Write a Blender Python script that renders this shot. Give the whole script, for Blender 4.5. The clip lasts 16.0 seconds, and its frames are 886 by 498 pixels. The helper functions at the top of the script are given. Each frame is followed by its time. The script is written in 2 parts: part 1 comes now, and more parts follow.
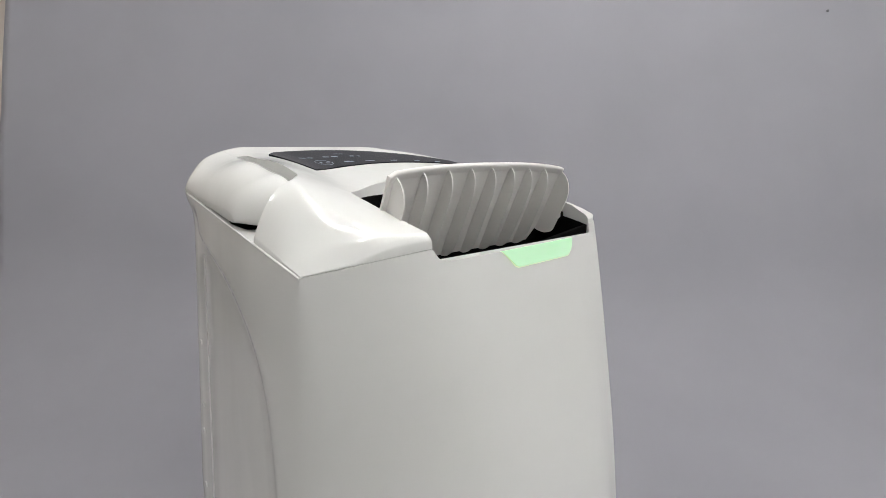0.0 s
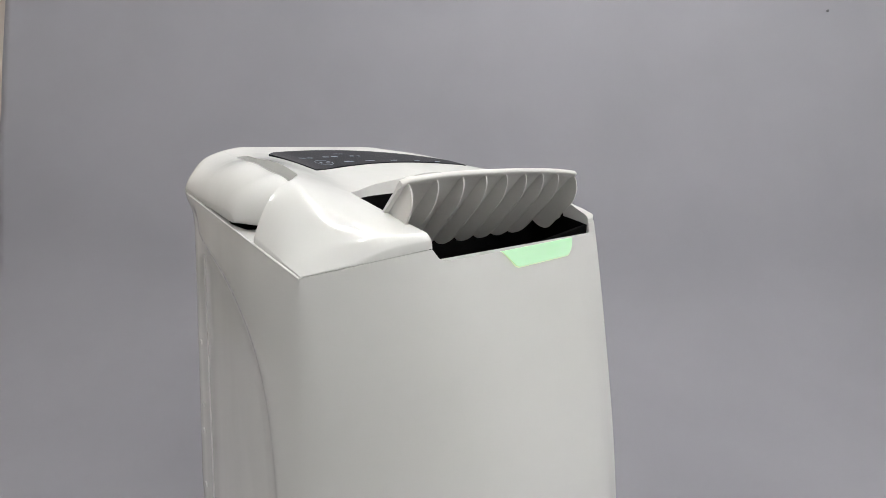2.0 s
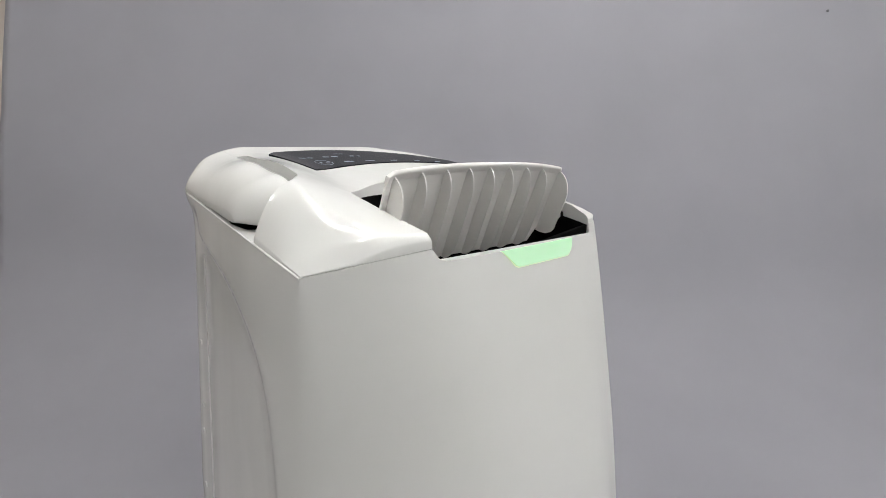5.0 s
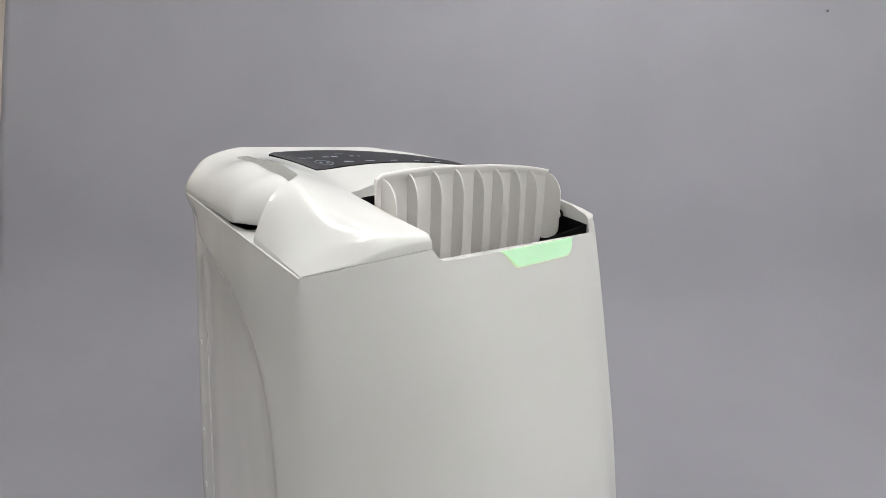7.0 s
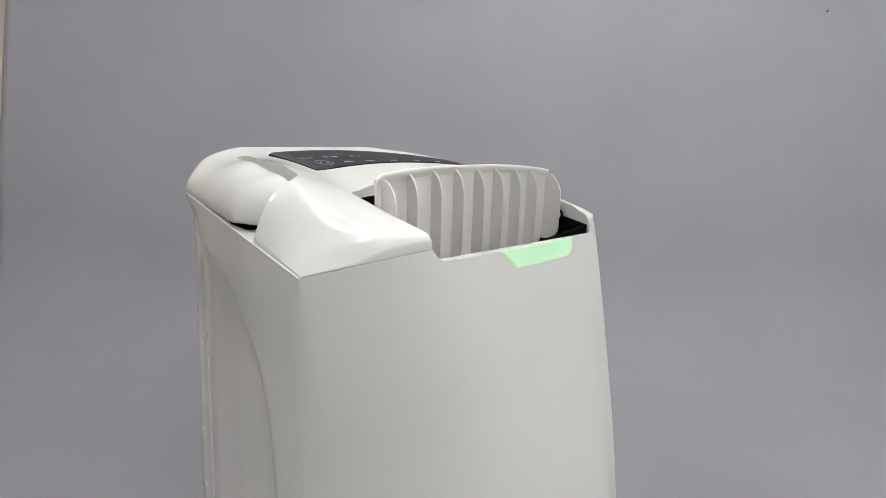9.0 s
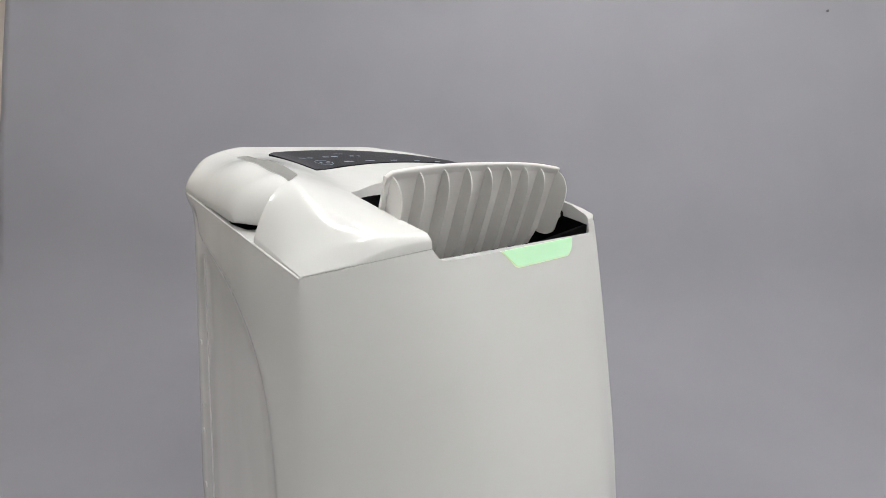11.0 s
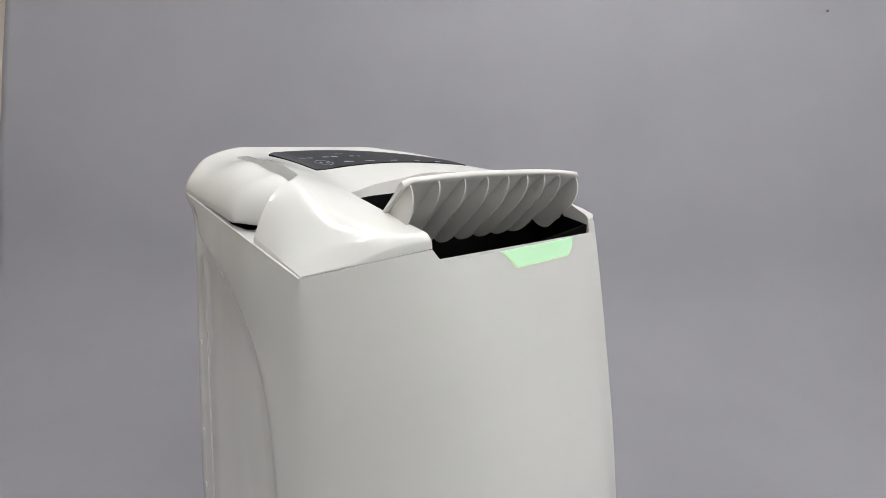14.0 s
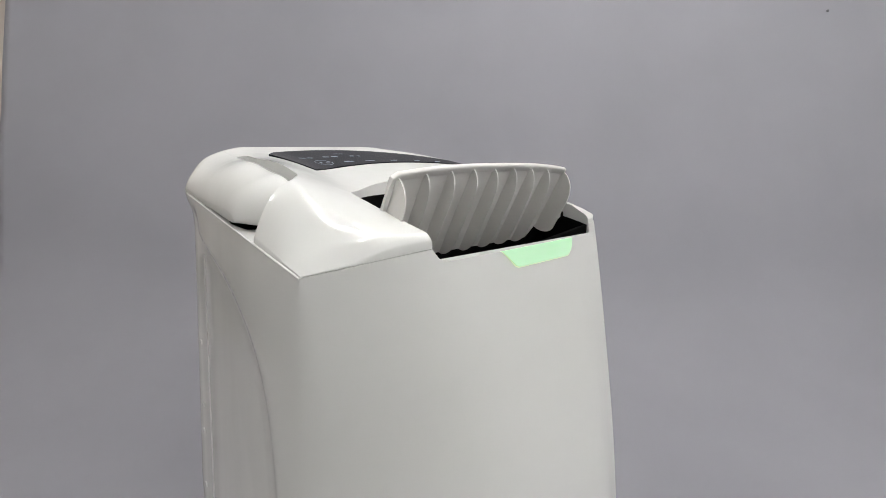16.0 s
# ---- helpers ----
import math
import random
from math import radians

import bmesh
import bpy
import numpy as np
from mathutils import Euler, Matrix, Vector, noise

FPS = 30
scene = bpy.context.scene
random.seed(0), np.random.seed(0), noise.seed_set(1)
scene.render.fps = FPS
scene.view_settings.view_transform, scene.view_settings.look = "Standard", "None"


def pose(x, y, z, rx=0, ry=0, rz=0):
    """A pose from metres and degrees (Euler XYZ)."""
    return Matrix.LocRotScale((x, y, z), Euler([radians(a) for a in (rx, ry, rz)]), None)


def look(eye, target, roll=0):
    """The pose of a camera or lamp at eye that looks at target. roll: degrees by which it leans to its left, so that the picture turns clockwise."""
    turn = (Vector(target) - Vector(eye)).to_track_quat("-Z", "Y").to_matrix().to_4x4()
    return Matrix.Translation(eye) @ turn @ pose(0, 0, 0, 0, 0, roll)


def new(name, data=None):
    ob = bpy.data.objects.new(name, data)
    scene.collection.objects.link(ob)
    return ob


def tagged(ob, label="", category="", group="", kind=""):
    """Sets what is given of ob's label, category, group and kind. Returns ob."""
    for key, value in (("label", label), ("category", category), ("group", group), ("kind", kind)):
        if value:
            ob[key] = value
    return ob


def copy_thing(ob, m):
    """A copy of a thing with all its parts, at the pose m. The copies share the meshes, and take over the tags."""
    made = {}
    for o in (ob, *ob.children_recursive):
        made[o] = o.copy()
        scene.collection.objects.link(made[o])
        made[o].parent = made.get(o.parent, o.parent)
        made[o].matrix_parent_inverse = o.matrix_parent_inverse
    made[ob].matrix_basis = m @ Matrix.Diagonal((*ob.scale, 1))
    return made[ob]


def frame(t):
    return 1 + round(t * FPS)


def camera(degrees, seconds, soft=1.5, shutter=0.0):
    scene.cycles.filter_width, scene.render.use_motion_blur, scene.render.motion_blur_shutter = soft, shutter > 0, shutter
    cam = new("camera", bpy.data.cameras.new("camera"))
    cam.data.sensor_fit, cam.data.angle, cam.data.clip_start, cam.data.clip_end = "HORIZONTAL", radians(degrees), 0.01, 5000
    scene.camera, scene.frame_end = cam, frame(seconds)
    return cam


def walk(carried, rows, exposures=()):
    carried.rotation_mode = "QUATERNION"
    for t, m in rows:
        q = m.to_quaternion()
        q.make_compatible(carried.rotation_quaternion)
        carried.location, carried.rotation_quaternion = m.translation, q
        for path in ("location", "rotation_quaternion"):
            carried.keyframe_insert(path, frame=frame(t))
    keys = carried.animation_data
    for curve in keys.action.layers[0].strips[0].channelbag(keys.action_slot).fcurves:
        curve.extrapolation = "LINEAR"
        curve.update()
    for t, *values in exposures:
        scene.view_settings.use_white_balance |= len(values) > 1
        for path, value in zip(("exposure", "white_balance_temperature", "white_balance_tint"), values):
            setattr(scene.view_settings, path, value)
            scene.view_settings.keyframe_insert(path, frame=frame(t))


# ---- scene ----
# Metres. The appliance's left front rim corner stands at (0, 0, RIM); x runs along its front, y to its back.
RIM = 0.66
EYE = Vector((-0.1518, -0.3337, RIM + 0.0905))
AIM = Vector((0.6515, 0.7343, -0.1906))

cam = camera(85.37, 16.0, soft=0.5)
walk(cam, [(0, look(EYE, EYE + AIM)), (16, look(EYE, EYE + AIM))], exposures=[(0, 0.0), (16, 0.0)])

world = bpy.data.worlds.new("studio_world")
scene.world = world
world.use_nodes = True
world.node_tree.nodes["Background"].inputs[0].default_value = (0.9, 0.95, 1.0, 1)
world.node_tree.nodes["Background"].inputs[1].default_value = 0.05

# the studio's axes: FH straight away from the camera, RH to its right
FH = Vector((AIM.x, AIM.y, 0)).normalized()
RH = Vector((FH.y, -FH.x, 0))


def studio(l, h, z):
    p = Vector((EYE.x, EYE.y, 0)) + RH * l + FH * h
    return Vector((p.x, p.y, z))


# ---- materials ----
def material(name, colour, rough=0.5, metal=0.0, grain=0.0, scale=200.0, stain=0.0, stain_scale=6.0, bump=0.0, coat=0.0, emit=None, power=0.0):
    m = bpy.data.materials.new(name)
    m.use_nodes = True
    nt = m.node_tree
    b = nt.nodes["Principled BSDF"]
    b.inputs["Base Color"].default_value = (*colour, 1)
    b.inputs["Roughness"].default_value = rough
    b.inputs["Metallic"].default_value = metal
    b.inputs["Coat Weight"].default_value = coat
    b.inputs["Coat Roughness"].default_value = 0.06
    if emit:
        b.inputs["Emission Color"].default_value = (*emit, 1)
        b.inputs["Emission Strength"].default_value = power
    co = nt.nodes.new("ShaderNodeTexCoord")
    if grain or stain:
        fine = nt.nodes.new("ShaderNodeTexNoise")
        fine.inputs["Scale"].default_value = scale
        fine.inputs["Detail"].default_value = 4
        broad = nt.nodes.new("ShaderNodeTexNoise")
        broad.inputs["Scale"].default_value = stain_scale
        broad.inputs["Detail"].default_value = 5
        for n in (fine, broad):
            nt.links.new(co.outputs["Object"], n.inputs["Vector"])
        last = None
        for n, amount in ((fine, grain), (broad, stain)):
            r = nt.nodes.new("ShaderNodeMapRange")
            r.inputs["From Min"].default_value, r.inputs["From Max"].default_value = 0.25, 0.75
            r.inputs["To Min"].default_value, r.inputs["To Max"].default_value = 1 - amount, 1 + amount
            nt.links.new(n.outputs["Fac"], r.inputs["Value"])
            if last is None:
                last = r.outputs[0]
            else:
                mul = nt.nodes.new("ShaderNodeMath")
                mul.operation = "MULTIPLY"
                nt.links.new(last, mul.inputs[0])
                nt.links.new(r.outputs[0], mul.inputs[1])
                last = mul.outputs[0]
        vm = nt.nodes.new("ShaderNodeVectorMath")
        vm.operation = "SCALE"
        vm.inputs[0].default_value = colour
        nt.links.new(last, vm.inputs["Scale"])
        nt.links.new(vm.outputs[0], b.inputs["Base Color"])
        rr = nt.nodes.new("ShaderNodeMapRange")
        rr.inputs["To Min"].default_value, rr.inputs["To Max"].default_value = rough * 0.85, min(1, rough * 1.15)
        nt.links.new(broad.outputs["Fac"], rr.inputs["Value"])
        nt.links.new(rr.outputs[0], b.inputs["Roughness"])
    if bump:
        bn = nt.nodes.new("ShaderNodeTexNoise")
        bn.inputs["Scale"].default_value = scale
        nt.links.new(co.outputs["Object"], bn.inputs["Vector"])
        bp = nt.nodes.new("ShaderNodeBump")
        bp.inputs["Strength"].default_value = bump
        bp.inputs["Distance"].default_value = 0.001
        nt.links.new(bn.outputs["Fac"], bp.inputs["Height"])
        nt.links.new(bp.outputs[0], b.inputs["Normal"])
    return m


WHITE_GLOSS = material("glossy_white_plastic", (0.80, 0.80, 0.785), 0.09, grain=0.006, scale=900, stain=0.015, stain_scale=9)
def waver(m, scale, strength):
    """Very slight unevenness of a moulded glossy surface, with the flow of the moulding running upright."""
    nt = m.node_tree
    co, mp, n, bp = (nt.nodes.new(k) for k in ("ShaderNodeTexCoord", "ShaderNodeMapping", "ShaderNodeTexNoise", "ShaderNodeBump"))
    mp.inputs["Scale"].default_value = (1, 1, 0.25)
    n.inputs["Scale"].default_value, n.inputs["Detail"].default_value = scale, 2
    bp.inputs["Strength"].default_value, bp.inputs["Distance"].default_value = strength, 0.01
    nt.links.new(co.outputs["Object"], mp.inputs["Vector"])
    nt.links.new(mp.outputs[0], n.inputs["Vector"])
    nt.links.new(n.outputs["Fac"], bp.inputs["Height"])
    nt.links.new(bp.outputs[0], nt.nodes["Principled BSDF"].inputs["Normal"])


waver(WHITE_GLOSS, 22.0, 0.06)
WHITE_MATT = material("matt_white_plastic", (0.80, 0.785, 0.765), 0.5, grain=0.01, scale=1500, stain=0.02, stain_scale=20, bump=0.03)
BLACK = material("black_duct_plastic", (0.003, 0.003, 0.003), 1.0, grain=0.2, scale=300, stain=0.2)
BLACK.node_tree.nodes["Principled BSDF"].inputs["Specular IOR Level"].default_value = 0.05
GLASS_BLACK = material("smoked_panel", (0.008, 0.009, 0.012), 0.07, grain=0.05, scale=400, stain=0.1)
GLASS_BLACK.node_tree.nodes["Principled BSDF"].inputs["Specular IOR Level"].default_value = 0.16
PRINT = material("grey_panel_print", (0.17, 0.20, 0.25), 0.5, grain=0.05, scale=800, stain=0.1)
GREEN = material("lit_green_window", (0.55, 0.74, 0.56), 0.25, emit=(0.46, 1.0, 0.52), power=0.34, grain=0.02, scale=200, stain=0.05, stain_scale=30)
GREEN_EDGE = material("green_window_edge", (0.75, 0.95, 0.6), 0.3, emit=(0.62, 1.0, 0.42), power=0.45)
PAPER = material("grey_backdrop_paper", (0.318, 0.314, 0.348), 0.85, grain=0.015, scale=500, stain=0.055, stain_scale=2.4, bump=0.05)
WALL_PAINT = material("cream_wall_paint", (0.72, 0.65, 0.59), 0.8, grain=0.02, scale=120, stain=0.04, stain_scale=2, bump=0.1)
WALL_UNSEEN = material("unseen_wall_grey", (0.33, 0.33, 0.33), 0.8, grain=0.02, scale=120, stain=0.04, stain_scale=2, bump=0.1)
CEILING_PAINT = material("white_ceiling_paint", (0.75, 0.75, 0.74), 0.9, grain=0.02, scale=120, stain=0.03, stain_scale=2)
LAMP_BODY = material("lamp_housing_enamel", (0.8, 0.8, 0.8), 0.4, grain=0.01, scale=300, stain=0.02)
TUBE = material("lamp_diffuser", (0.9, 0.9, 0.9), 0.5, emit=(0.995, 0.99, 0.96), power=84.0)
SPECK = material("dark_speck", (0.14, 0.14, 0.15), 0.8, grain=0.1, scale=900, stain=0.1)
# Kept dark so the unseen floor bounces little light onto the louvre.
FLOOR_GREY = material("grey_floor_covering", (0.09, 0.088, 0.085), 0.7, grain=0.05, scale=80, stain=0.06, stain_scale=3)


# ---- mesh tools ----
def finish(name, bm, mat, parent=None, label="", smooth=True, angle=35):
    bmesh.ops.recalc_face_normals(bm, faces=bm.faces)
    me = bpy.data.meshes.new(name)
    bm.to_mesh(me)
    bm.free()
    for m in (mat if isinstance(mat, (list, tuple)) else [mat]):
        me.materials.append(m)
    if smooth:
        for p in me.polygons:
            p.use_smooth = True
        me.set_sharp_from_angle(angle=radians(angle))
    ob = new(name, me)
    if parent:
        ob.parent = parent
    if label:
        tagged(ob, label)
    return ob


def part(name, bm, mat, parent, label="", smooth=True, angle=35):
    return finish(name, bm, mat, parent, label, smooth, angle)


def box_bm(x0, x1, y0, y1, z0, z1, bevel=0.0, seg=2):
    bm = bmesh.new()
    bmesh.ops.create_cube(bm, size=1)
    for v in bm.verts:
        v.co = Vector((x0 + (v.co.x + 0.5) * (x1 - x0), y0 + (v.co.y + 0.5) * (y1 - y0), z0 + (v.co.z + 0.5) * (z1 - z0)))
    if bevel:
        bmesh.ops.bevel(bm, geom=bm.edges[:], offset=bevel, segments=seg, affect="EDGES", profile=0.5)
    return bm


def prism_bm(outline, a0, a1, put):
    """A closed prism over a 2D outline between the levels a0 and a1; put(u, v, a) gives the place."""
    bm = bmesh.new()
    lo = [bm.verts.new(put(u, v, a0)) for u, v in outline]
    hi = [bm.verts.new(put(u, v, a1)) for u, v in outline]
    n = len(outline)
    for i in range(n):
        bm.faces.new((lo[i], lo[(i + 1) % n], hi[(i + 1) % n], hi[i]))
    bm.faces.new(lo[::-1])
    bm.faces.new(hi)
    bmesh.ops.recalc_face_normals(bm, faces=bm.faces)
    return bm


def rounded(points, radii, seg=8):
    """A polygon with each corner rounded."""
    out = []
    n = len(points)
    for i, (p, r) in enumerate(zip(points, radii)):
        p = Vector(p)
        if r <= 0:
            out.append(p)
            continue
        a, b = (Vector(points[i - 1]) - p).normalized(), (Vector(points[(i + 1) % n]) - p).normalized()
        half = a.angle(b) / 2
        cut = r / math.tan(half)
        p0, p1 = p + a * cut, p + b * cut
        c = p + (a + b).normalized() * (r / math.sin(half))
        v0, v1 = p0 - c, p1 - c
        for k in range(seg + 1):
            t = k / seg
            d = (v0 * (1 - t) + v1 * t).normalized() * r
            out.append(c + d)
    return [tuple(q) for q in out]


def cut(ob, *cutters):
    """Take the cutters' bodies out of ob, for good."""
    for c in cutters:
        mod = ob.modifiers.new("cut", "BOOLEAN")
        mod.operation, mod.solver, mod.object = "DIFFERENCE", "EXACT", c
    bpy.context.view_layer.update()
    me = bpy.data.meshes.new_from_object(ob.evaluated_get(bpy.context.evaluated_depsgraph_get()))
    ob.modifiers.clear()
    ob.data = me
    me.set_sharp_from_angle(angle=radians(30))


def smoothstep(a, b, x):
    t = min(1, max(0, (x - a) / (b - a)))
    return t * t * (3 - 2 * t)


# ---- the studio ----
def build_studio():
    # floor, walls and ceiling of the room around, mostly unseen; tones set for bounced light
    corners = [studio(-3.2, -2.6, 0), studio(3.2, -2.6, 0), studio(3.2, 2.75, 0), studio(-3.2, 2.75, 0)]
    inner = [(c.x, c.y) for c in corners]
    f = finish("floor", prism_bm(inner, -0.1, 0, lambda u, v, a: Vector((u, v, a))), FLOOR_GREY, smooth=False)
    tagged(f, "grey studio floor under the paper sweep", "floor", kind="structure")
    c = finish("ceiling", prism_bm(inner, 2.7, 2.8, lambda u, v, a: Vector((u, v, a))), CEILING_PAINT, smooth=False)
    tagged(c, "plain white painted studio ceiling", "ceiling", kind="structure")
    # Unseen walls: west kept cream for side fill, south and east grey against bounce.
    for name, a, b, out in (("wall_north", 3, 2, FH), ("wall_south", 0, 1, -FH), ("wall_east", 1, 2, RH), ("wall_west", 0, 3, -RH)):
        p, q = corners[a], corners[b]
        line = [(p.x, p.y), (q.x, q.y), (q.x + out.x * 0.12, q.y + out.y * 0.12), (p.x + out.x * 0.12, p.y + out.y * 0.12)]
        w = finish(name, prism_bm(line, 0, 2.7, lambda u, v, z: Vector((u, v, z))), WALL_PAINT if name in ("wall_north", "wall_west") else WALL_UNSEEN, smooth=False)
        tagged(w, "plain cream painted studio wall" if name in ("wall_north", "wall_west") else "plain grey unseen studio wall, toned for bounced light", "wall", kind="structure")

    # paper sweep: leans back, then runs out over the floor in a wide curve
    lean, r, foot = math.tan(radians(12.5)), 0.42, 1.86
    prof = []
    top = 2.55
    for i in range(61):
        z = top - (top - r) * i / 60
        prof.append((foot + (z - RIM) * lean, z))
    h0, z0 = prof[-1]
    for i in range(1, 13):
        t = i / 12
        a = Vector((h0, z0)).lerp(Vector((h0 - r * lean * 0.6, 0.004)), t)
        b = Vector((h0 - r * lean * 0.6, 0.004)).lerp(Vector((h0 - r * 1.5, 0.004)), t)
        prof.append(tuple(a.lerp(b, t)))
    run = prof[-1][0]
    for i in range(1, 6):
        prof.append((run - 0.24 * i, 0.004))
    bm = bmesh.new()
    rows = []
    cols = 150
    for k, (h, z) in enumerate(prof):
        row = []
        for j in range(cols + 1):
            l = -1.698 + 3.72 * j / cols
            e = 0.015 * (noise.noise(Vector((l * 1.5, z * 1.2, 3))) + 0.5 * noise.noise(Vector((l * 4, z * 3.2, 7))) + 0.16 * noise.noise(Vector((l * 9 + z * 4, z * 9, 1)))) * smoothstep(0.02, 0.3, z)
            row.append(bm.verts.new(studio(l, h + e, z)))
        rows.append(row)
    for a, b in zip(rows, rows[1:]):
        for j in range(cols):
            bm.faces.new((a[j], a[j + 1], b[j + 1], b[j]))
    p = finish("backdrop", bm, PAPER, angle=60)
    mod = p.modifiers.new("thick", "SOLIDIFY")
    mod.thickness = 0.0015
    tagged(p, "seamless mid-grey photo paper sweep, faintly creased", "backdrop", kind="structure")
    # a small dark speck high on the paper
    z = RIM + 0.640
    q = studio(1.485, foot + 0.640 * lean - 0.006, z)
    bm = bmesh.new()
    bmesh.ops.create_icosphere(bm, subdivisions=2, radius=0.005)
    for v in bm.verts:
        v.co = Vector((v.co.x * 1.2, v.co.y * 0.4, v.co.z * (1.0 + 0.3 * v.co.x / 0.006)))
    speck = part("speck", bm, SPECK, p, "small dark speck on the paper")
    speck.matrix_basis = Matrix.Translation(q) @ pose(0, 0, 0, 0, 0, math.degrees(math.atan2(-FH.x, FH.y)))


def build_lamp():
    lamp = tagged(new("ceiling_light"), "unseen white fluorescent ceiling light with a long diffuser", "ceiling light", group="studio ceiling lights")
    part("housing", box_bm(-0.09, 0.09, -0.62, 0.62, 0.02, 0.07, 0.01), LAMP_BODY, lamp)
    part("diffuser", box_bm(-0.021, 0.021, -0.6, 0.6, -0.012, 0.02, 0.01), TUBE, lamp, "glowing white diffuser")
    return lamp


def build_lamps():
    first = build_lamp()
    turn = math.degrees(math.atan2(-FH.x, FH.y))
    # All unseen: first two give the gloss streaks, the rest are added as fill.
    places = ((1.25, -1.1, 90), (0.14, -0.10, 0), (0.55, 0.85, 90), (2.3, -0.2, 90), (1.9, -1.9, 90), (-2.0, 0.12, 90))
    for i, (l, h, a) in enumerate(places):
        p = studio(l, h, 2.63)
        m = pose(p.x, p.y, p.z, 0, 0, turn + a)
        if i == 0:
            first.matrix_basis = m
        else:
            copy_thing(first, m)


# ---- the appliance ----
W, D = 0.417, 0.340
PIVOT = Vector((0, 0.0472, 0.0126))


def plan(n_arc=14):
    """The rim's outline seen from above, from the left front corner along the front."""
    pts = []
    for i in range(91):
        t = i / 90
        x = (W - 0.014) * t
        pts.append((x, -0.004 * math.sin(math.pi * min(1, x / W))))
    for cx, cy, r, a0 in ((W - 0.014, 0.014, 0.014, -90), (W - 0.16, D - 0.16, 0.16, 0), (0.045, D - 0.045, 0.045, 90)):
        for k in range(n_arc + 1):
            a = radians(a0 + 90 * k / n_arc)
            pts.append((cx + r * math.cos(a), cy + r * math.sin(a)))
    for i in range(1, 120):
        pts.append((0.0, (D - 0.045) * (1 - i / 120)))
    out = []
    for p in pts:
        if not out or (Vector(p) - Vector(out[-1])).length > 1e-4:
            out.append(p)
    return out


def rim_z(x, y):
    return 0.163 * max(0, y) + 0.05 * min(x, 0.14) * smoothstep(0.12, 0.0, y)


def deck_z(x, y):
    ridge = 1 - x / 0.12
    ridge = 0.5 * (ridge + math.sqrt(ridge * ridge + 0.02))
    climb = 1 - (1 - min(1, max(0, y) / 0.12)) ** 2
    return 0.0205 + 0.27 * y + 0.036 * ridge * climb * (1 - smoothstep(0.15, 0.31, y))


def relief(x, y, z, drop):
    """Behind a sweeping line the side wall is sunk a little."""
    side = smoothstep(0.06, 0.0, x) if y > 0.0 else smoothstep(0.12, 0.0, x)
    sink = 0.0
    line = 0.068 + 0.205 * math.exp(min(0, z) / 0.055)
    sink += side * 0.0052 * smoothstep(line - 0.016, line + 0.022, y) * smoothstep(0.0, 0.03, drop) * smoothstep(0.34, 0.30, y)
    sink += side * 0.0014 * math.exp(-((y - line) / 0.011) ** 2) * smoothstep(0.006, 0.03, drop)
    sink += side * 0.005 * smoothstep(0.22, 0.30, y) * smoothstep(0.0, 0.05, drop)
    return sink


def flare(x, y, z, drop):
    """How far the shell has widened this far below the rim, as a shift in plan."""
    out = 0.2 * drop if drop < 0.22 else 0.044 + 0.07 * (1 - math.exp(-(drop - 0.22) / 0.35))
    # the front swells forward; its left part turns away towards the side wall
    near = smoothstep(0.16, 0.0, y)
    u = min(1, x / 0.19)
    swell = smoothstep(0.0, 1.0, u)
    fy = -out * near * swell
    # the right corner grows rounder
    fy += 0.2 * out * near * smoothstep(W - 0.10, W, x) ** 2
    fx = 0.006 * (1 - math.exp(-drop / 0.06)) * smoothstep(0.2, W, x)
    side = smoothstep(0.06, 0.0, x) if y > 0.0 else smoothstep(0.12, 0.0, x)
    fx -= side * 0.05 * min(drop, 0.4)
    fx += relief(x, y, z, drop)
    return fx, fy + 0.06 * drop * smoothstep(0.25, D, y)


def softened(spots, blur):
    """One level of the shell with its left front corner smoothed along the wall by this length."""
    if blur < 0.0005:
        return spots
    before, after = 96, 86
    run = [Vector(p) for p in spots[-before:] + spots[:after]]
    pts = np.array([tuple(p) for p in run])
    at = np.concatenate([[0], np.cumsum(np.linalg.norm(np.diff(pts[:, :2], axis=0), axis=1))])
    share = np.gradient(at)
    out = list(spots)
    for k in range(len(run)):
        room = min(at[k], at[-1] - at[k])
        width = min(blur, room / 2.6)
        if width < 0.0005:
            continue
        w = np.exp(-0.5 * ((at - at[k]) / width) ** 2) * share
        x, y = (w @ pts[:, :2]) / w.sum()
        i = k - before
        out[i] = Vector((x, y, pts[k, 2]))
    return out


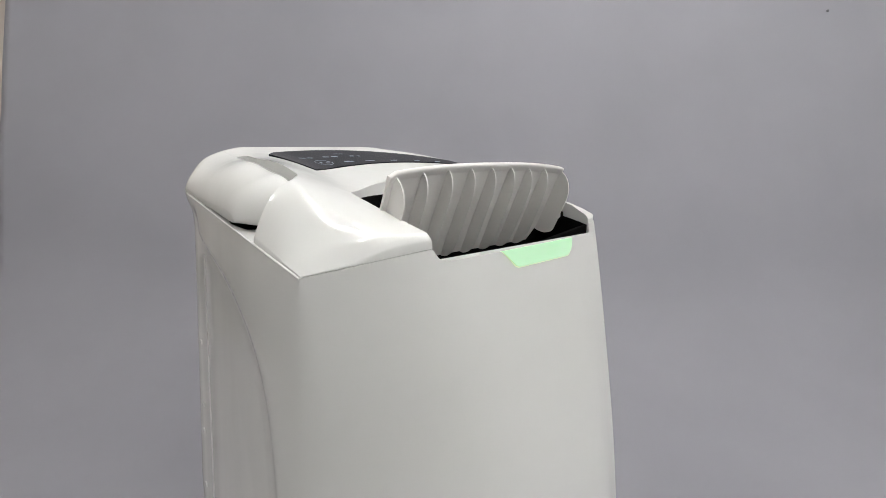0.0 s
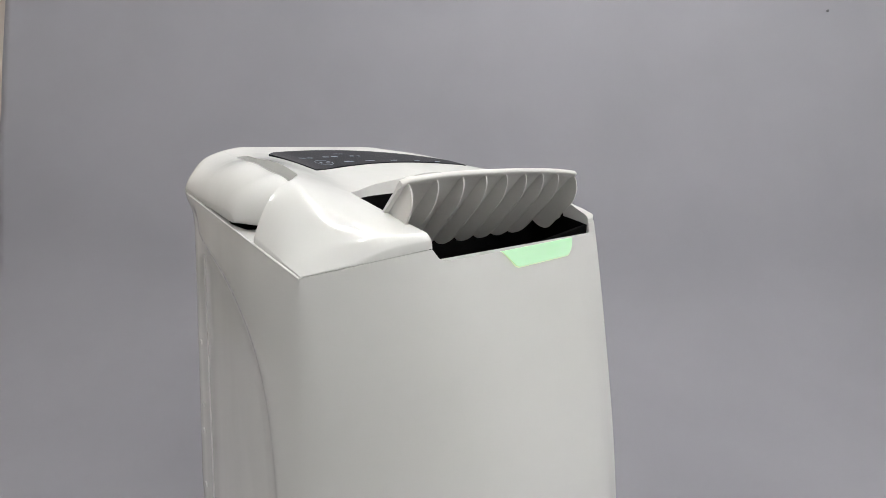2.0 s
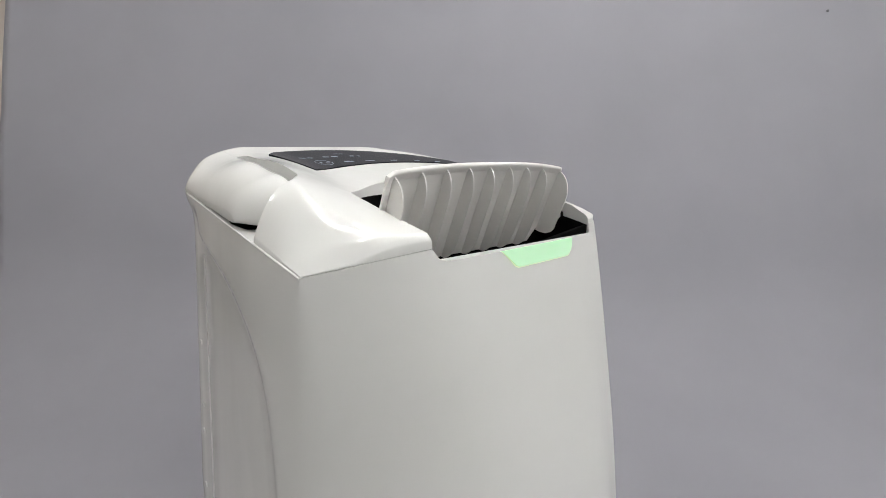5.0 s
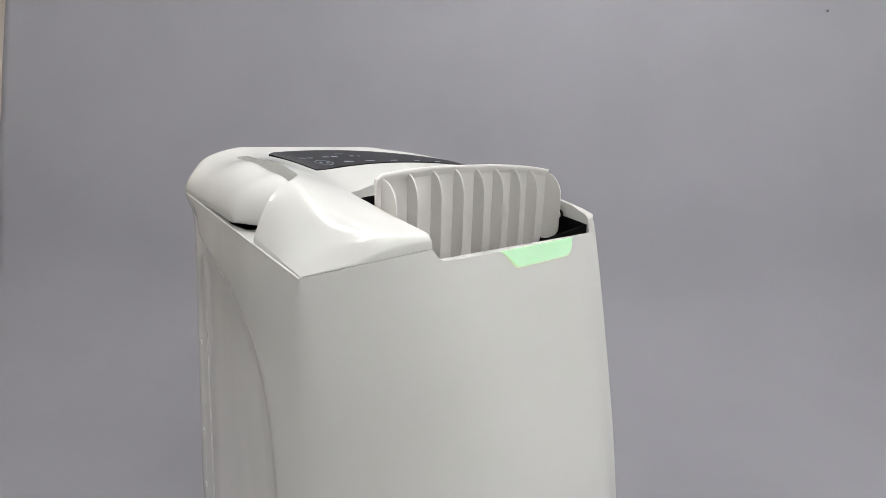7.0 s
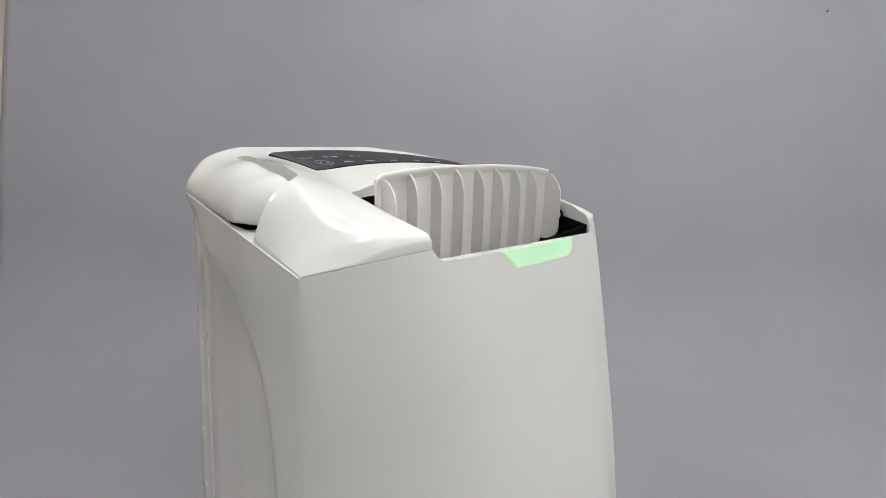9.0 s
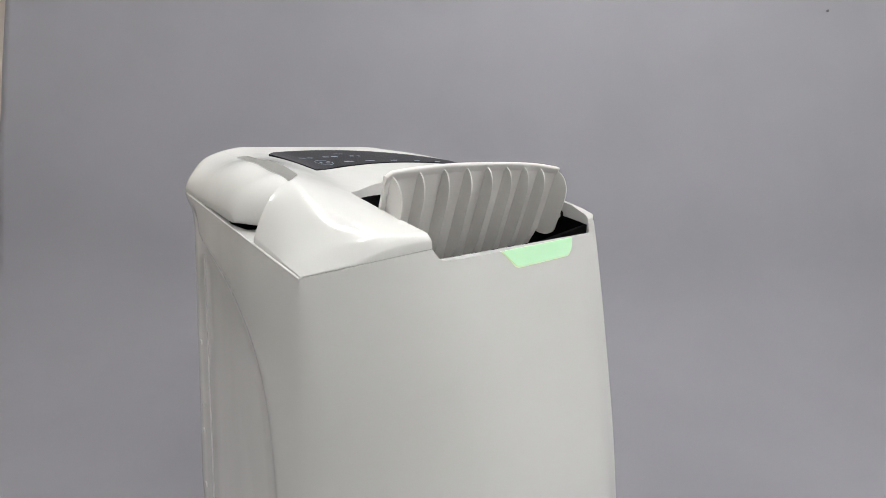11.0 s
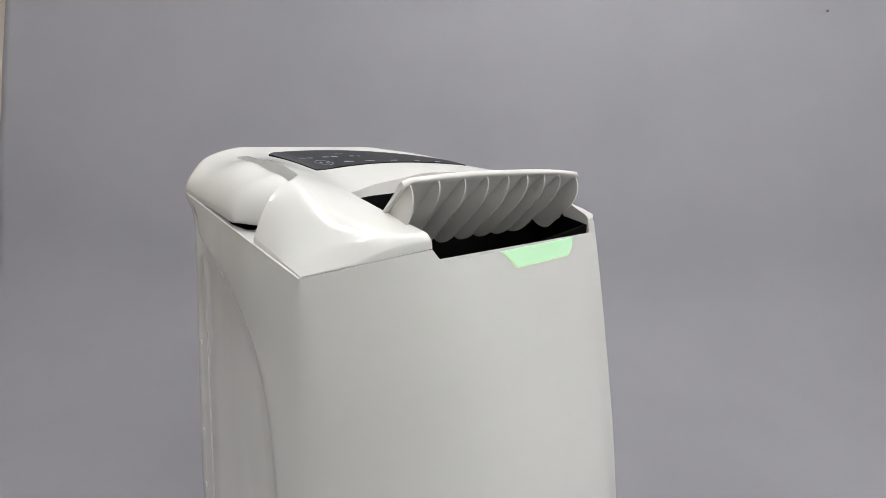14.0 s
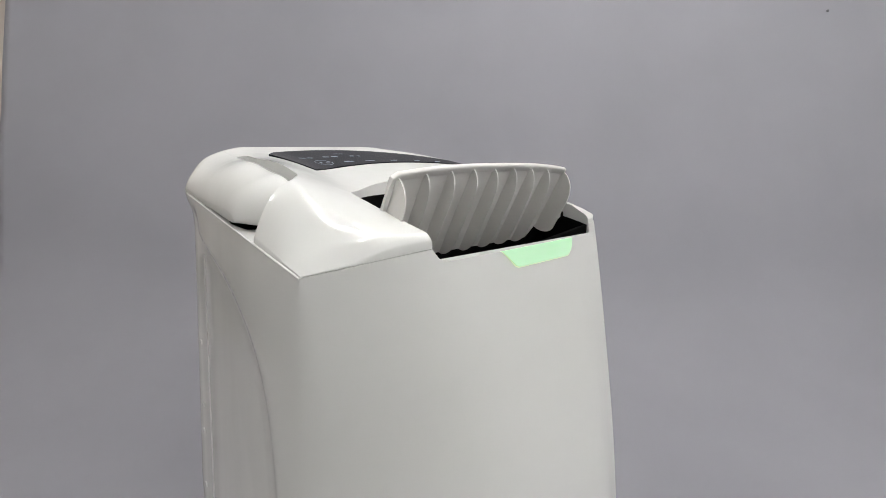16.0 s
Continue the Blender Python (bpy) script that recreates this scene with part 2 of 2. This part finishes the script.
def build_appliance():
    unit = tagged(new("air_conditioner"), "glossy white portable air conditioner with an open finned louvre", "air conditioner")
    unit.location = (0, 0, RIM)
    ring = plan()
    n = len(ring)

    # shell
    bm = bmesh.new()
    rows = []
    levels = [1 - (1 - i / 90) ** 1.7 for i in range(91)]
    for v in levels:
        row = []
        spots = []
        for x, y in ring:
            top = rim_z(x, y) - 0.0006
            z = -RIM + 0.025 + (top + RIM - 0.025) * v
            fx, fy = flare(x, y, z, top - z)
            spots.append(Vector((x + fx - relief(x, y, z, top - z), y + fy, z)) + drawn(x, y))
        row = [bm.verts.new(p + Vector((relief(x, y, p.z, rim_z(x, y) - p.z), 0, 0))) for (x, y), p in zip(ring, softened(spots, 0.080 * (1 - math.exp(min(0, spots[0].z + 0.0108) / 0.36))))]
        rows.append(row)
    for v in rows[-1]:
        v.co.z -= 0.0012
    edge = [bm.verts.new(Vector((W / 2 + (x - W / 2) * 0.997, D / 2 + (y - D / 2) * 0.9965, rim_z(x, y) - 0.0004)) + drawn(x, y)) for x, y in ring]
    inner = [bm.verts.new(Vector((W / 2 + (x - W / 2) * 0.993, D / 2 + (y - D / 2) * 0.992, rim_z(x, y) - 0.0012)) + drawn(x, y)) for x, y in ring]
    sunk = [bm.verts.new((v.co.x, v.co.y, v.co.z - 0.0012)) for v in inner]
    rows += [edge, inner, sunk]
    for a, b in zip(rows, rows[1:]):
        for i in range(n):
            bm.faces.new((a[i], a[(i + 1) % n], b[(i + 1) % n], b[i]))
    bm.faces.new(rows[0][::-1])
    bm.faces.new(sunk)
    shell = part("shell", bm, WHITE_GLOSS, unit, "glossy white plastic shell, slightly flared")

    # top cover: a low dome that rises to the back
    bm = bmesh.new()
    rows = []
    c = Vector((0.2, 0.16))
    fr = [1 - 0.45 * (i / 30) ** 1.6 for i in range(31)] + [0.52 - 0.03 * i for i in range(17)]
    for f in fr:
        row = []
        for x, y in ring:
            p = c.lerp(Vector((x, y)), f * 0.9955)
            z = cover_z(p.x, p.y) if f < 1 else rim_z(x, y) + (0.0001 if y < 0.003 and x < 0.388 else -0.0020)
            row.append(bm.verts.new(Vector((p.x, p.y, z)) + drawn(p.x, p.y)))
        rows.append(row)
    for a, b in zip(rows, rows[1:]):
        for i in range(n):
            bm.faces.new((a[i], a[(i + 1) % n], b[(i + 1) % n], b[i]))
    mid = bm.verts.new((c.x, c.y, deck_z(c.x, c.y)))
    for i in range(n):
        bm.faces.new((rows[-1][i], rows[-1][(i + 1) % n], mid))
    low = bm.verts.new((c.x, c.y, -0.02))
    for i in range(n):
        bm.faces.new((rows[0][(i + 1) % n], rows[0][i], low))
    cover = part("top_cover", bm, WHITE_GLOSS, unit, "glossy white domed top cover")

    # openings: louvre mouth, notch in the front wall, handle recess
    mouth = rounded([(0.1345, -0.06), (0.1345, -0.004), (0.1310, 0.004), (0.1075, 0.1045), (0.155, 0.136), (0.275, 0.177), (0.3975, 0.168), (0.3975, 0.03), (0.3925, 0.0), (0.3925, -0.06)], [0, 0.003, 0.006, 0.010, 0.09, 0.05, 0.02, 0, 0, 0], 12)
    lift = lambda u, v, a: Vector((u, v, RIM + a))
    k_mouth = finish("cutter", prism_bm(mouth, -0.03, 0.3, lift), BLACK)
    notch = rounded([(0.131, 0.3), (0.131, 0.006), (0.1400, -0.0075), (0.3925, -0.0065), (0.3925, 0.3)], [0, 0.011, 0.012, 0.003, 0], 8)
    k_notch = finish("cutter", prism_bm(notch, -0.06, 0.06, lambda u, v, a: Vector((u, a, RIM + v))), BLACK)
    well = rounded([(0.134, 0.0075), (0.1075, 0.1045), (0.155, 0.136), (0.275, 0.177), (0.3975, 0.168), (0.3975, 0.03), (0.3925, -0.0015)], [0, 0.010, 0.09, 0.05, 0.02, 0, 0], 12)
    k_well = finish("cutter", prism_bm(well, -0.2, 0.3, lift), BLACK)
    grip = rounded([(-0.06, 0.098), (0.043, 0.098), (0.062, 0.125), (0.062, 0.258), (0.0503, 0.264), (0.0503, 0.40), (-0.06, 0.40)], [0, 0.012, 0.02, 0.003, 0.003, 0, 0], 8)
    k_grip = finish("cutter", prism_bm(grip, 0.0, 0.3, lift), BLACK)
    hollow = rounded([(0.011, 0.136), (0.07, 0.112), (0.07, 0.30), (0.020, 0.27), (0.005, 0.16)], [0.01, 0.01, 0.01, 0.01, 0.01], 4)
    k_hollow = finish("cutter", prism_bm(hollow, -0.03, 0.3, lift), BLACK)
    cut(cover, k_mouth, k_grip)
    cut(shell, k_notch, k_well, k_hollow)
    for k in (k_mouth, k_notch, k_well, k_grip, k_hollow):
        bpy.data.objects.remove(k)

    for ob in (shell,):
        m = ob.modifiers.new("worn_edge", "BEVEL")
        m.width, m.segments, m.limit_method, m.angle_limit = 0.0011, 2, "ANGLE", radians(48)
        m.use_clamp_overlap = True

    # black lining of the mouth and of the handle recess
    def lining(name, outline, z_bot, z_of, wall=0.002):
        b = bmesh.new()
        cx = sum(p[0] for p in outline) / len(outline)
        cy = sum(p[1] for p in outline) / len(outline)
        ins = [(p[0] + (cx - p[0]) * 0.012, p[1] + (cy - p[1]) * 0.012) for p in outline]
        inn = [(p[0] + (cx - p[0]) * 0.03, p[1] + (cy - p[1]) * 0.03) for p in outline]
        loops = [[b.verts.new((x, y, z)) for (x, y), z in ((p, z_bot) for p in ins)],
                 [b.verts.new((x, y, z_of(x, y))) for x, y in ins],
                 [b.verts.new((x, y, z_of(x, y))) for x, y in inn],
                 [b.verts.new((x, y, z_bot + 0.003)) for x, y in inn]]
        m = len(outline)
        for p, q in zip(loops, loops[1:]):
            for i in range(m):
                b.faces.new((p[i], p[(i + 1) % m], q[(i + 1) % m], q[i]))
        b.faces.new(loops[0][::-1])
        b.faces.new(loops[-1])
        return part(name, b, BLACK, unit, "deep black plastic lining")

    lining("air_duct", well, -0.19, duct_top)
    lining("handle_pocket", hollow, -0.028, lambda x, y: 0.163 * y - 0.002)

    build_side_trim(unit)
    build_handle(unit)
    build_panel(unit)
    build_green(unit)
    build_feet(unit)
    return unit, build_louvre(unit)


def cover_z(x, y):
    """The top cover's surface: it springs from the rim and rounds over into the deck."""
    front = y + 0.004 * math.sin(math.pi * min(1, max(0, x) / W))
    curl = lambda d, r: math.sqrt(max(0.0, 1 - (1 - min(1, max(0, d) / r)) ** 2))
    bow = lambda d, r: 1 - (1 - min(1, max(0, d) / r)) ** 2
    # left side: a plain slope up to a fold in front, a round shoulder at the slot, a wide dome behind
    fold = 0.042 + 0.036 * smoothstep(0.062, 0.0, y)
    a = max(0, x) / fold
    k = 0.14
    slope = 0.5 * (a + 1 - math.sqrt((a - 1) ** 2 + k * k)) + 0.25 * k * k * max(0, 1 - a)
    w = smoothstep(0.10, 0.02, y)
    left = w * slope + (1 - w) * bow(x, 0.047)
    p = smoothstep(0.14, 0.25, y)
    left = left * (1 - p) + curl(x, 0.102) * p
    # front: a tight round edge beside the mouth, a long one towards the corner
    k = smoothstep(0.10, 0.02, x)
    reach = 0.008 + 0.013 * k
    g = left * (curl(front, reach) * (1 - k) + bow(front, reach) * k) * (1 - 0.5 * smoothstep(0.385, 0.392, x) * (1 - min(1, max(0, front) / 0.037))) * curl(W - x, 0.009) * curl(D - y, 0.034)
    # the two back corners are rounded in plan
    for dx, dy, r, c in ((0.045 - x, y - D + 0.045, 0.045, 0.023), (x - W + 0.16, y - D + 0.16, 0.16, 0.05)):
        if dx > 0 and dy > 0:
            w = smoothstep(0, 0.4 * r, dx) * smoothstep(0, 0.4 * r, dy)
            g *= 1 - w + w * curl(r - math.hypot(dx, dy), c)
    base = rim_z(x, y) + 0.0006
    return base + (deck_z(x, y) - base) * g


def drawn(x, y):
    """The left front corner is drawn back, so that the front and the side meet in a blunt angle: its shift here."""
    w = (1 - min(1, max(0, x) / 0.19)) ** 2 * max(0, 1 - max(0, y) / 0.125) ** 1.5
    return Vector((0.0183, 0.0400, -0.0108)) * w


def build_handle(unit):
    """A pillow-shaped grip that grows out of the cover behind it and ends in a round nose."""
    bm = bmesh.new()
    rows = []
    steps, x1 = 60, 0.0500

    def hem(t):
        """The grip's outer edge, which follows the rounded back corner."""
        y = 0.1010 + 0.235 * t
        return 0.0010 + (0.045 - math.sqrt(max(0.0, 0.045 ** 2 - (y - 0.295) ** 2)) if y > 0.295 else 0.0)

    def at(x, t):
        """Place in plan, lower edge, parting line and crown of the grip."""
        blunt = (1 - x / x1) ** 2.4
        y = 0.1010 + 0.040 * blunt * (1 - t) + (0.336 - 0.1010) * t
        back = smoothstep(0.14, 0.268, y)
        low = rim_z(0, y) + 0.0030 - 0.0032 * back
        u = min(1, x / 0.068)
        top = low + (0.0815 + 0.13 * (y - 0.165) - low) * (1 - (1 - u) ** 2.15) ** (1 / 2.15)
        top += (cover_z(x - 0.0008, y) + 0.0003 - top) * back
        top -= 0.010 * (1 - back) * (1 - math.sqrt(max(0.0, 1 - max(0.0, (x - x1 + 0.014) / 0.014) ** 2)))
        nose = (y - 0.1010 - 0.040 * blunt) / 0.030
        full = (1 - (1 - min(1, max(0.0, nose))) ** 2.3) ** (1 / 2.3)
        mid = low + 0.20 * (top - low)
        return y, mid - (mid - low) * full, mid + (top - mid) * full

    for i in range(steps + 1):
        t = 1 - math.cos(math.pi / 2 * i / steps)
        row = []
        for k in range(33):
            x = hem(t) + (x1 - hem(t)) * (0.5 - 0.5 * math.cos(math.pi * k / 32))
            y, low, top = at(x, t)
            row.append(bm.verts.new((x, y, top + 0.00002)))
        for k in range(17):
            x = hem(t) + 0.0004 + (x1 - 0.0010 - hem(t)) * (0.5 + 0.5 * math.cos(math.pi * k / 16))
            y, low, top = at(x, t)
            row.append(bm.verts.new((x, y, low - 0.00002)))
        rows.append(row)
    n = len(rows[0])
    for a, b in zip(rows, rows[1:]):
        for k in range(n):
            bm.faces.new((a[k], a[(k + 1) % n], b[(k + 1) % n], b[k]))
    bm.faces.new(rows[0])
    bm.faces.new(rows[-1][::-1])
    part("carry_handle", bm, WHITE_GLOSS, unit, "rounded glossy white carry handle", angle=62)


def wall_point(y, z, out):
    fx, fy = flare(0.0, y, z, rim_z(0, y) - 0.0006 - z)
    return Vector((fx - out, y + fy, z))


def duct_top(x, y):
    """The black lining's upper edge: level behind, low along the front, sloping up along the right wall."""
    z = min(0.0455, -0.012 + 0.57 * max(0, y)) - 0.035 * smoothstep(0.03, 0.0, y)
    w = smoothstep(0.375, 0.388, x)
    return z * (1 - w) + (0.004 + 0.18 * max(0, y)) * w


def build_side_trim(unit):
    # upright joint strip of the back panel, on the side wall
    bm = bmesh.new()
    rows = []
    for i in range(41):
        z = -0.022 - 0.56 * i / 40
        rows.append([bm.verts.new(wall_point(y, z, o)) for y, o in ((0.2600, -0.002), (0.2600, 0.0010), (0.2618, 0.0016), (0.2640, 0.0010), (0.2640, -0.002))])
    for a, b in zip(rows, rows[1:]):
        for k in range(5):
            bm.faces.new((a[k], a[(k + 1) % 5], b[(k + 1) % 5], b[k]))
    bm.faces.new(rows[0])
    bm.faces.new(rows[-1][::-1])
    part("joint_strip", bm, WHITE_GLOSS, unit, "thin upright joint strip")
    # rounded bead along the side rim
    bm = bmesh.new()
    rows = []
    for i in range(61):
        y = 0.002 + 0.290 * i / 60
        c = Vector((0.0004, y, rim_z(0, y) - 0.0016)) + drawn(0, y)
        rows.append([bm.verts.new(c + Vector((0.0012 * math.cos(a), 0, 0.0012 * math.sin(a)))) for a in (math.pi * 2 * k / 10 for k in range(10))])
    for a, b in zip(rows, rows[1:]):
        for k in range(10):
            bm.faces.new((a[k], a[(k + 1) % 10], b[(k + 1) % 10], b[k]))
    bm.faces.new(rows[0])
    bm.faces.new(rows[-1][::-1])
    part("rim_bead", bm, WHITE_GLOSS, unit, "rounded bead along the side rim")
    # small snap clips along the back corner
    for z in (-0.14, -0.225, -0.262, -0.34):
        c = wall_point(0.292, z, 0.0)
        b = box_bm(c.x - 0.0014, c.x + 0.004, c.y - 0.003, c.y + 0.003, z - 0.003, z + 0.003, 0.0008)
        part("snap_clip", b, WHITE_GLOSS, unit)
    # bearing that holds the louvre's pin
    b = bmesh.new()
    bmesh.ops.create_cone(b, cap_ends=True, segments=24, radius1=0.0072, radius2=0.0072, depth=0.0045, matrix=Matrix.Translation((0.3938, PIVOT.y, PIVOT.z)) @ pose(0, 0, 0, 0, 90, 0))
    part("bearing", b, BLACK, unit, "black bearing of the louvre")


def build_panel(unit):
    # smoked touch panel, laid just above the cover
    left, front_l, right = Vector((0.0822, 0.2459)), Vector((0.1109, 0.1832)), Vector((0.3710, 0.2032))
    line = [left.lerp(front_l, k / 12) for k in range(12)]
    for k in range(25):
        t = k / 24
        p = front_l.lerp(right, t)
        line.append(Vector((p.x, p.y + 0.0294 * math.sin(math.pi * t) ** 0.75)))
    for k in range(1, 25):
        t = k / 24
        p = right.lerp(left, t)
        line.append(Vector((p.x + 0.01 * math.sin(math.pi * t), p.y + 0.0550 * math.sin(math.pi * t) ** 0.5)))
    line = [tuple(p) for p in line[:-1]]
    bm = bmesh.new()
    hi = [bm.verts.new((x, y, deck_z(x, y) + 0.0014)) for x, y in line]
    lo = [bm.verts.new((x, y, deck_z(x, y) - 0.002)) for x, y in line]
    n = len(line)
    for i in range(n):
        bm.faces.new((lo[i], lo[(i + 1) % n], hi[(i + 1) % n], hi[i]))
    cx, cy = 0.235, 0.245
    last = hi
    for f in (0.85, 0.7, 0.55, 0.4, 0.25, 0.1):
        step = []
        for x, y in line:
            u, v = cx + (x - cx) * f, cy + (y - cy) * f
            step.append(bm.verts.new((u, v, deck_z(u, v) + 0.0014)))
        for i in range(n):
            bm.faces.new((last[i], last[(i + 1) % n], step[(i + 1) % n], step[i]))
        last = step
    bm.faces.new(last)
    bm.faces.new(lo[::-1])
    glass = part("control_panel", bm, GLASS_BLACK, unit, "smoked black touch control panel", angle=30)
    # key marks
    for x, y, w, d in ((0.180, 0.226, 0.018, 0.006), (0.215, 0.229, 0.018, 0.005), (0.255, 0.230, 0.014, 0.004), (0.295, 0.228, 0.012, 0.004), (0.330, 0.222, 0.012, 0.004),
                       (0.121, 0.238, 0.011, 0.005), (0.133, 0.241, 0.009, 0.005), (0.158, 0.247, 0.012, 0.005), (0.172, 0.249, 0.012, 0.005), (0.200, 0.252, 0.008, 0.005), (0.211, 0.252, 0.006, 0.004), (0.185, 0.262, 0.020, 0.002), (0.137, 0.220, 0.004, 0.010), (0.146, 0.219, 0.006, 0.004), (0.150, 0.226, 0.004, 0.004)):
        b = box_bm(x - w * 0.4, x + w * 0.4, y - d * 0.3, y + d * 0.3, 0, 0.0002)
        for v in b.verts:
            v.co.z += deck_z(v.co.x, v.co.y) + 0.0015
        part("key_mark", b, PRINT, glass, "", smooth=False)
    # thin ring round the main key
    b = bmesh.new()
    loops = []
    for r, dz in ((0.0100, 0.0), (0.0100, 0.0002), (0.0094, 0.0002), (0.0094, 0.0)):
        loop = []
        for k in range(36):
            a = 2 * math.pi * k / 36
            x, y = 0.1415 + 1.2 * r * math.cos(a), 0.2205 + r * math.sin(a)
            loop.append(b.verts.new((x, y, deck_z(x, y) + 0.0015 + dz)))
        loops.append(loop)
    for p, q in zip(loops, loops[1:] + loops[:1]):
        for k in range(36):
            b.faces.new((p[k], p[(k + 1) % 36], q[(k + 1) % 36], q[k]))
    part("key_ring", b, PRINT, glass)


def build_green(unit):
    # a curved plate that follows the shell, with slanted rounded ends
    cols, rows_n = 48, 8

    def put(u, v, a):
        fx, fy = flare(u, -0.004, v, 0.0064 - v)
        return Vector((u + fx, -0.004 * math.sin(math.pi * u / W) + fy - a, v))

    def plate(name, grow, front, mat, parent, label):
        b = bmesh.new()
        sheets = []
        for a in (front, -0.002):
            grid = []
            for i in range(cols + 1):
                t = i / cols
                col = []
                for j in range(rows_n + 1):
                    q = j / rows_n
                    low = 1 - q
                    x0 = 0.2190 - grow + 0.020 * low ** 0.85
                    x1 = 0.3480 + grow - 0.010 * low ** 2.2
                    v = -0.0268 - grow + (0.0195 + grow) * q
                    x = x0 + (x1 - x0) * t
                    end = min(t, 1 - t) * cols
                    v += 0.0022 * max(0.0, 1 - end / 3) ** 2 * low
                    col.append(b.verts.new(put(x, v, a)))
                grid.append(col)
            for p, q in zip(grid, grid[1:]):
                for j in range(rows_n):
                    b.faces.new((p[j], q[j], q[j + 1], p[j + 1]))
            sheets.append(grid)
        f, k = sheets
        loop = [(i, 0) for i in range(cols)] + [(cols, j) for j in range(rows_n)] + [(i, rows_n) for i in range(cols, 0, -1)] + [(0, j) for j in range(rows_n, 0, -1)]
        for (i, j), (m, n) in zip(loop, loop[1:] + loop[:1]):
            b.faces.new((f[i][j], f[m][n], k[m][n], k[i][j]))
        return part(name, b, mat, parent, label)

    light = plate("status_light", 0.0, 0.0012, GREEN, unit, "softly glowing pale green status light")
    plate("light_rim", 0.0009, 0.0006, GREEN_EDGE, light, "thin brighter green edge")


def build_feet(unit):
    for x, y in ((0.05, 0.05), (0.355, 0.05), (0.05, 0.28), (0.355, 0.28)):
        bm = bmesh.new()
        bmesh.ops.create_cone(bm, cap_ends=True, segments=20, radius1=0.016, radius2=0.018, depth=0.026, matrix=Matrix.Translation((x, y, -RIM + 0.017)))
        part("foot", bm, BLACK, unit)


X0, X1, STEP = 0.1218, 0.390, 0.03258


def build_louvre(unit):
    # back plate with an arched upper edge, rounded at the ends
    xa, xb = X0 - 0.0065, X1 + 0.001
    arch = lambda x: 0.0558 + 0.0077 * (1 - abs(2 * (x - X0) / (X1 - X0) - 1) ** 2.6) - 0.004 * max(0, (X0 - x) / 0.0065) ** 2
    line = []
    for k in range(33):
        x = xa + (xb - xa) * k / 32
        line.append((x, arch(x)))
    line += [(xb, -0.026), (xb - 0.012, -0.052), (xa + 0.006, -0.052), (xa, -0.047)]
    bm = prism_bm(line, 0.0212, 0.0245, lambda u, v, a: Vector((u, a, v)))
    louvre = part("louvre", bm, WHITE_MATT, unit, "matt white swinging louvre with nine fins", angle=30)
    louvre.location = PIVOT
    # turned lip along the arched edge
    sect = [(0.0249, -0.006), (0.0249, 0.0022), (0.0237, 0.0034), (0.0197, 0.0034), (0.0187, 0.0024), (0.0187, 0.0), (0.0207, -0.006)]
    bm = bmesh.new()
    rows = [[bm.verts.new((xa - 0.0005 + (xb - xa + 0.001) * k / 40, y, arch(xa + (xb - xa) * k / 40) + z)) for y, z in sect] for k in range(41)]
    for a, b in zip(rows, rows[1:]):
        for k in range(len(sect)):
            bm.faces.new((a[k], a[(k + 1) % len(sect)], b[(k + 1) % len(sect)], b[k]))
    bm.faces.new(rows[0])
    bm.faces.new(rows[-1][::-1])
    part("lip", bm, WHITE_MATT, louvre, angle=50)
    # fins: shallow between the two deeper end cheeks
    for i in range(9):
        x = X0 + STEP * i if i < 8 else X1
        reach = 0.0265 if i in (0, 8) else 0.0185
        tip, end = arch(x) - 0.001, -0.035 if i == 8 else -0.0525
        prof = [(0.0217, end), (0.0217, tip)]
        for k in range(1, 10):
            a = radians(90 - 90 * k / 10)
            prof.append((0.0217 - reach * math.cos(a), tip - 0.032 + 0.032 * math.sin(a)))
        prof += [(0.0217 - reach, tip - 0.034), (0.0217 - reach, -0.018)]
        for k in range(1, 10):
            a = radians(90 * k / 10)
            prof.append((0.0217 - reach * math.cos(a), -0.018 + (end + 0.018) * math.sin(a)))
        b = prism_bm(prof, x - 0.0009, x + 0.0009, lambda p, q, a: Vector((a, p, q)))
        part("fin", b, WHITE_MATT, louvre)
    for x in (X1 + 0.0025, X0 - 0.003):
        b = bmesh.new()
        bmesh.ops.create_cone(b, cap_ends=True, segments=18, radius1=0.0062, radius2=0.0055, depth=0.005, matrix=Matrix.Translation((x, 0, 0)) @ pose(0, 0, 0, 0, 90, 0))
        part("pivot_pin", b, WHITE_MATT, louvre)
    return louvre


build_studio()
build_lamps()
appliance, swing = build_appliance()

# ---- movement ----
TILT = 47.0


def tilt_at(t):
    """The louvre swings between upright and tipped forward, slows at its turn and rests while upright."""
    ways = ((-2.25, 0), (2.38, 1), (7.0, 0), (9.35, 0), (13.98, 1), (18.6, 0))
    for (t0, a), (t1, b) in zip(ways, ways[1:]):
        if t0 <= t <= t1:
            way = a + (b - a) * (t - t0) / (t1 - t0)
            return 2.5 + TILT * (way - 0.045 * smoothstep(0.85, 1.0, way))


def motions():
    times = sorted({*[i * 0.5 for i in range(33)], 1.8, 2.2, 2.4, 2.6, 2.8, 6.9, 7.1, 9.2, 9.4, 9.6, 13.4, 13.8, 14.2, 14.4})
    walk(swing, [(t, pose(*PIVOT, tilt_at(t), 0, 0)) for t in times])


motions()
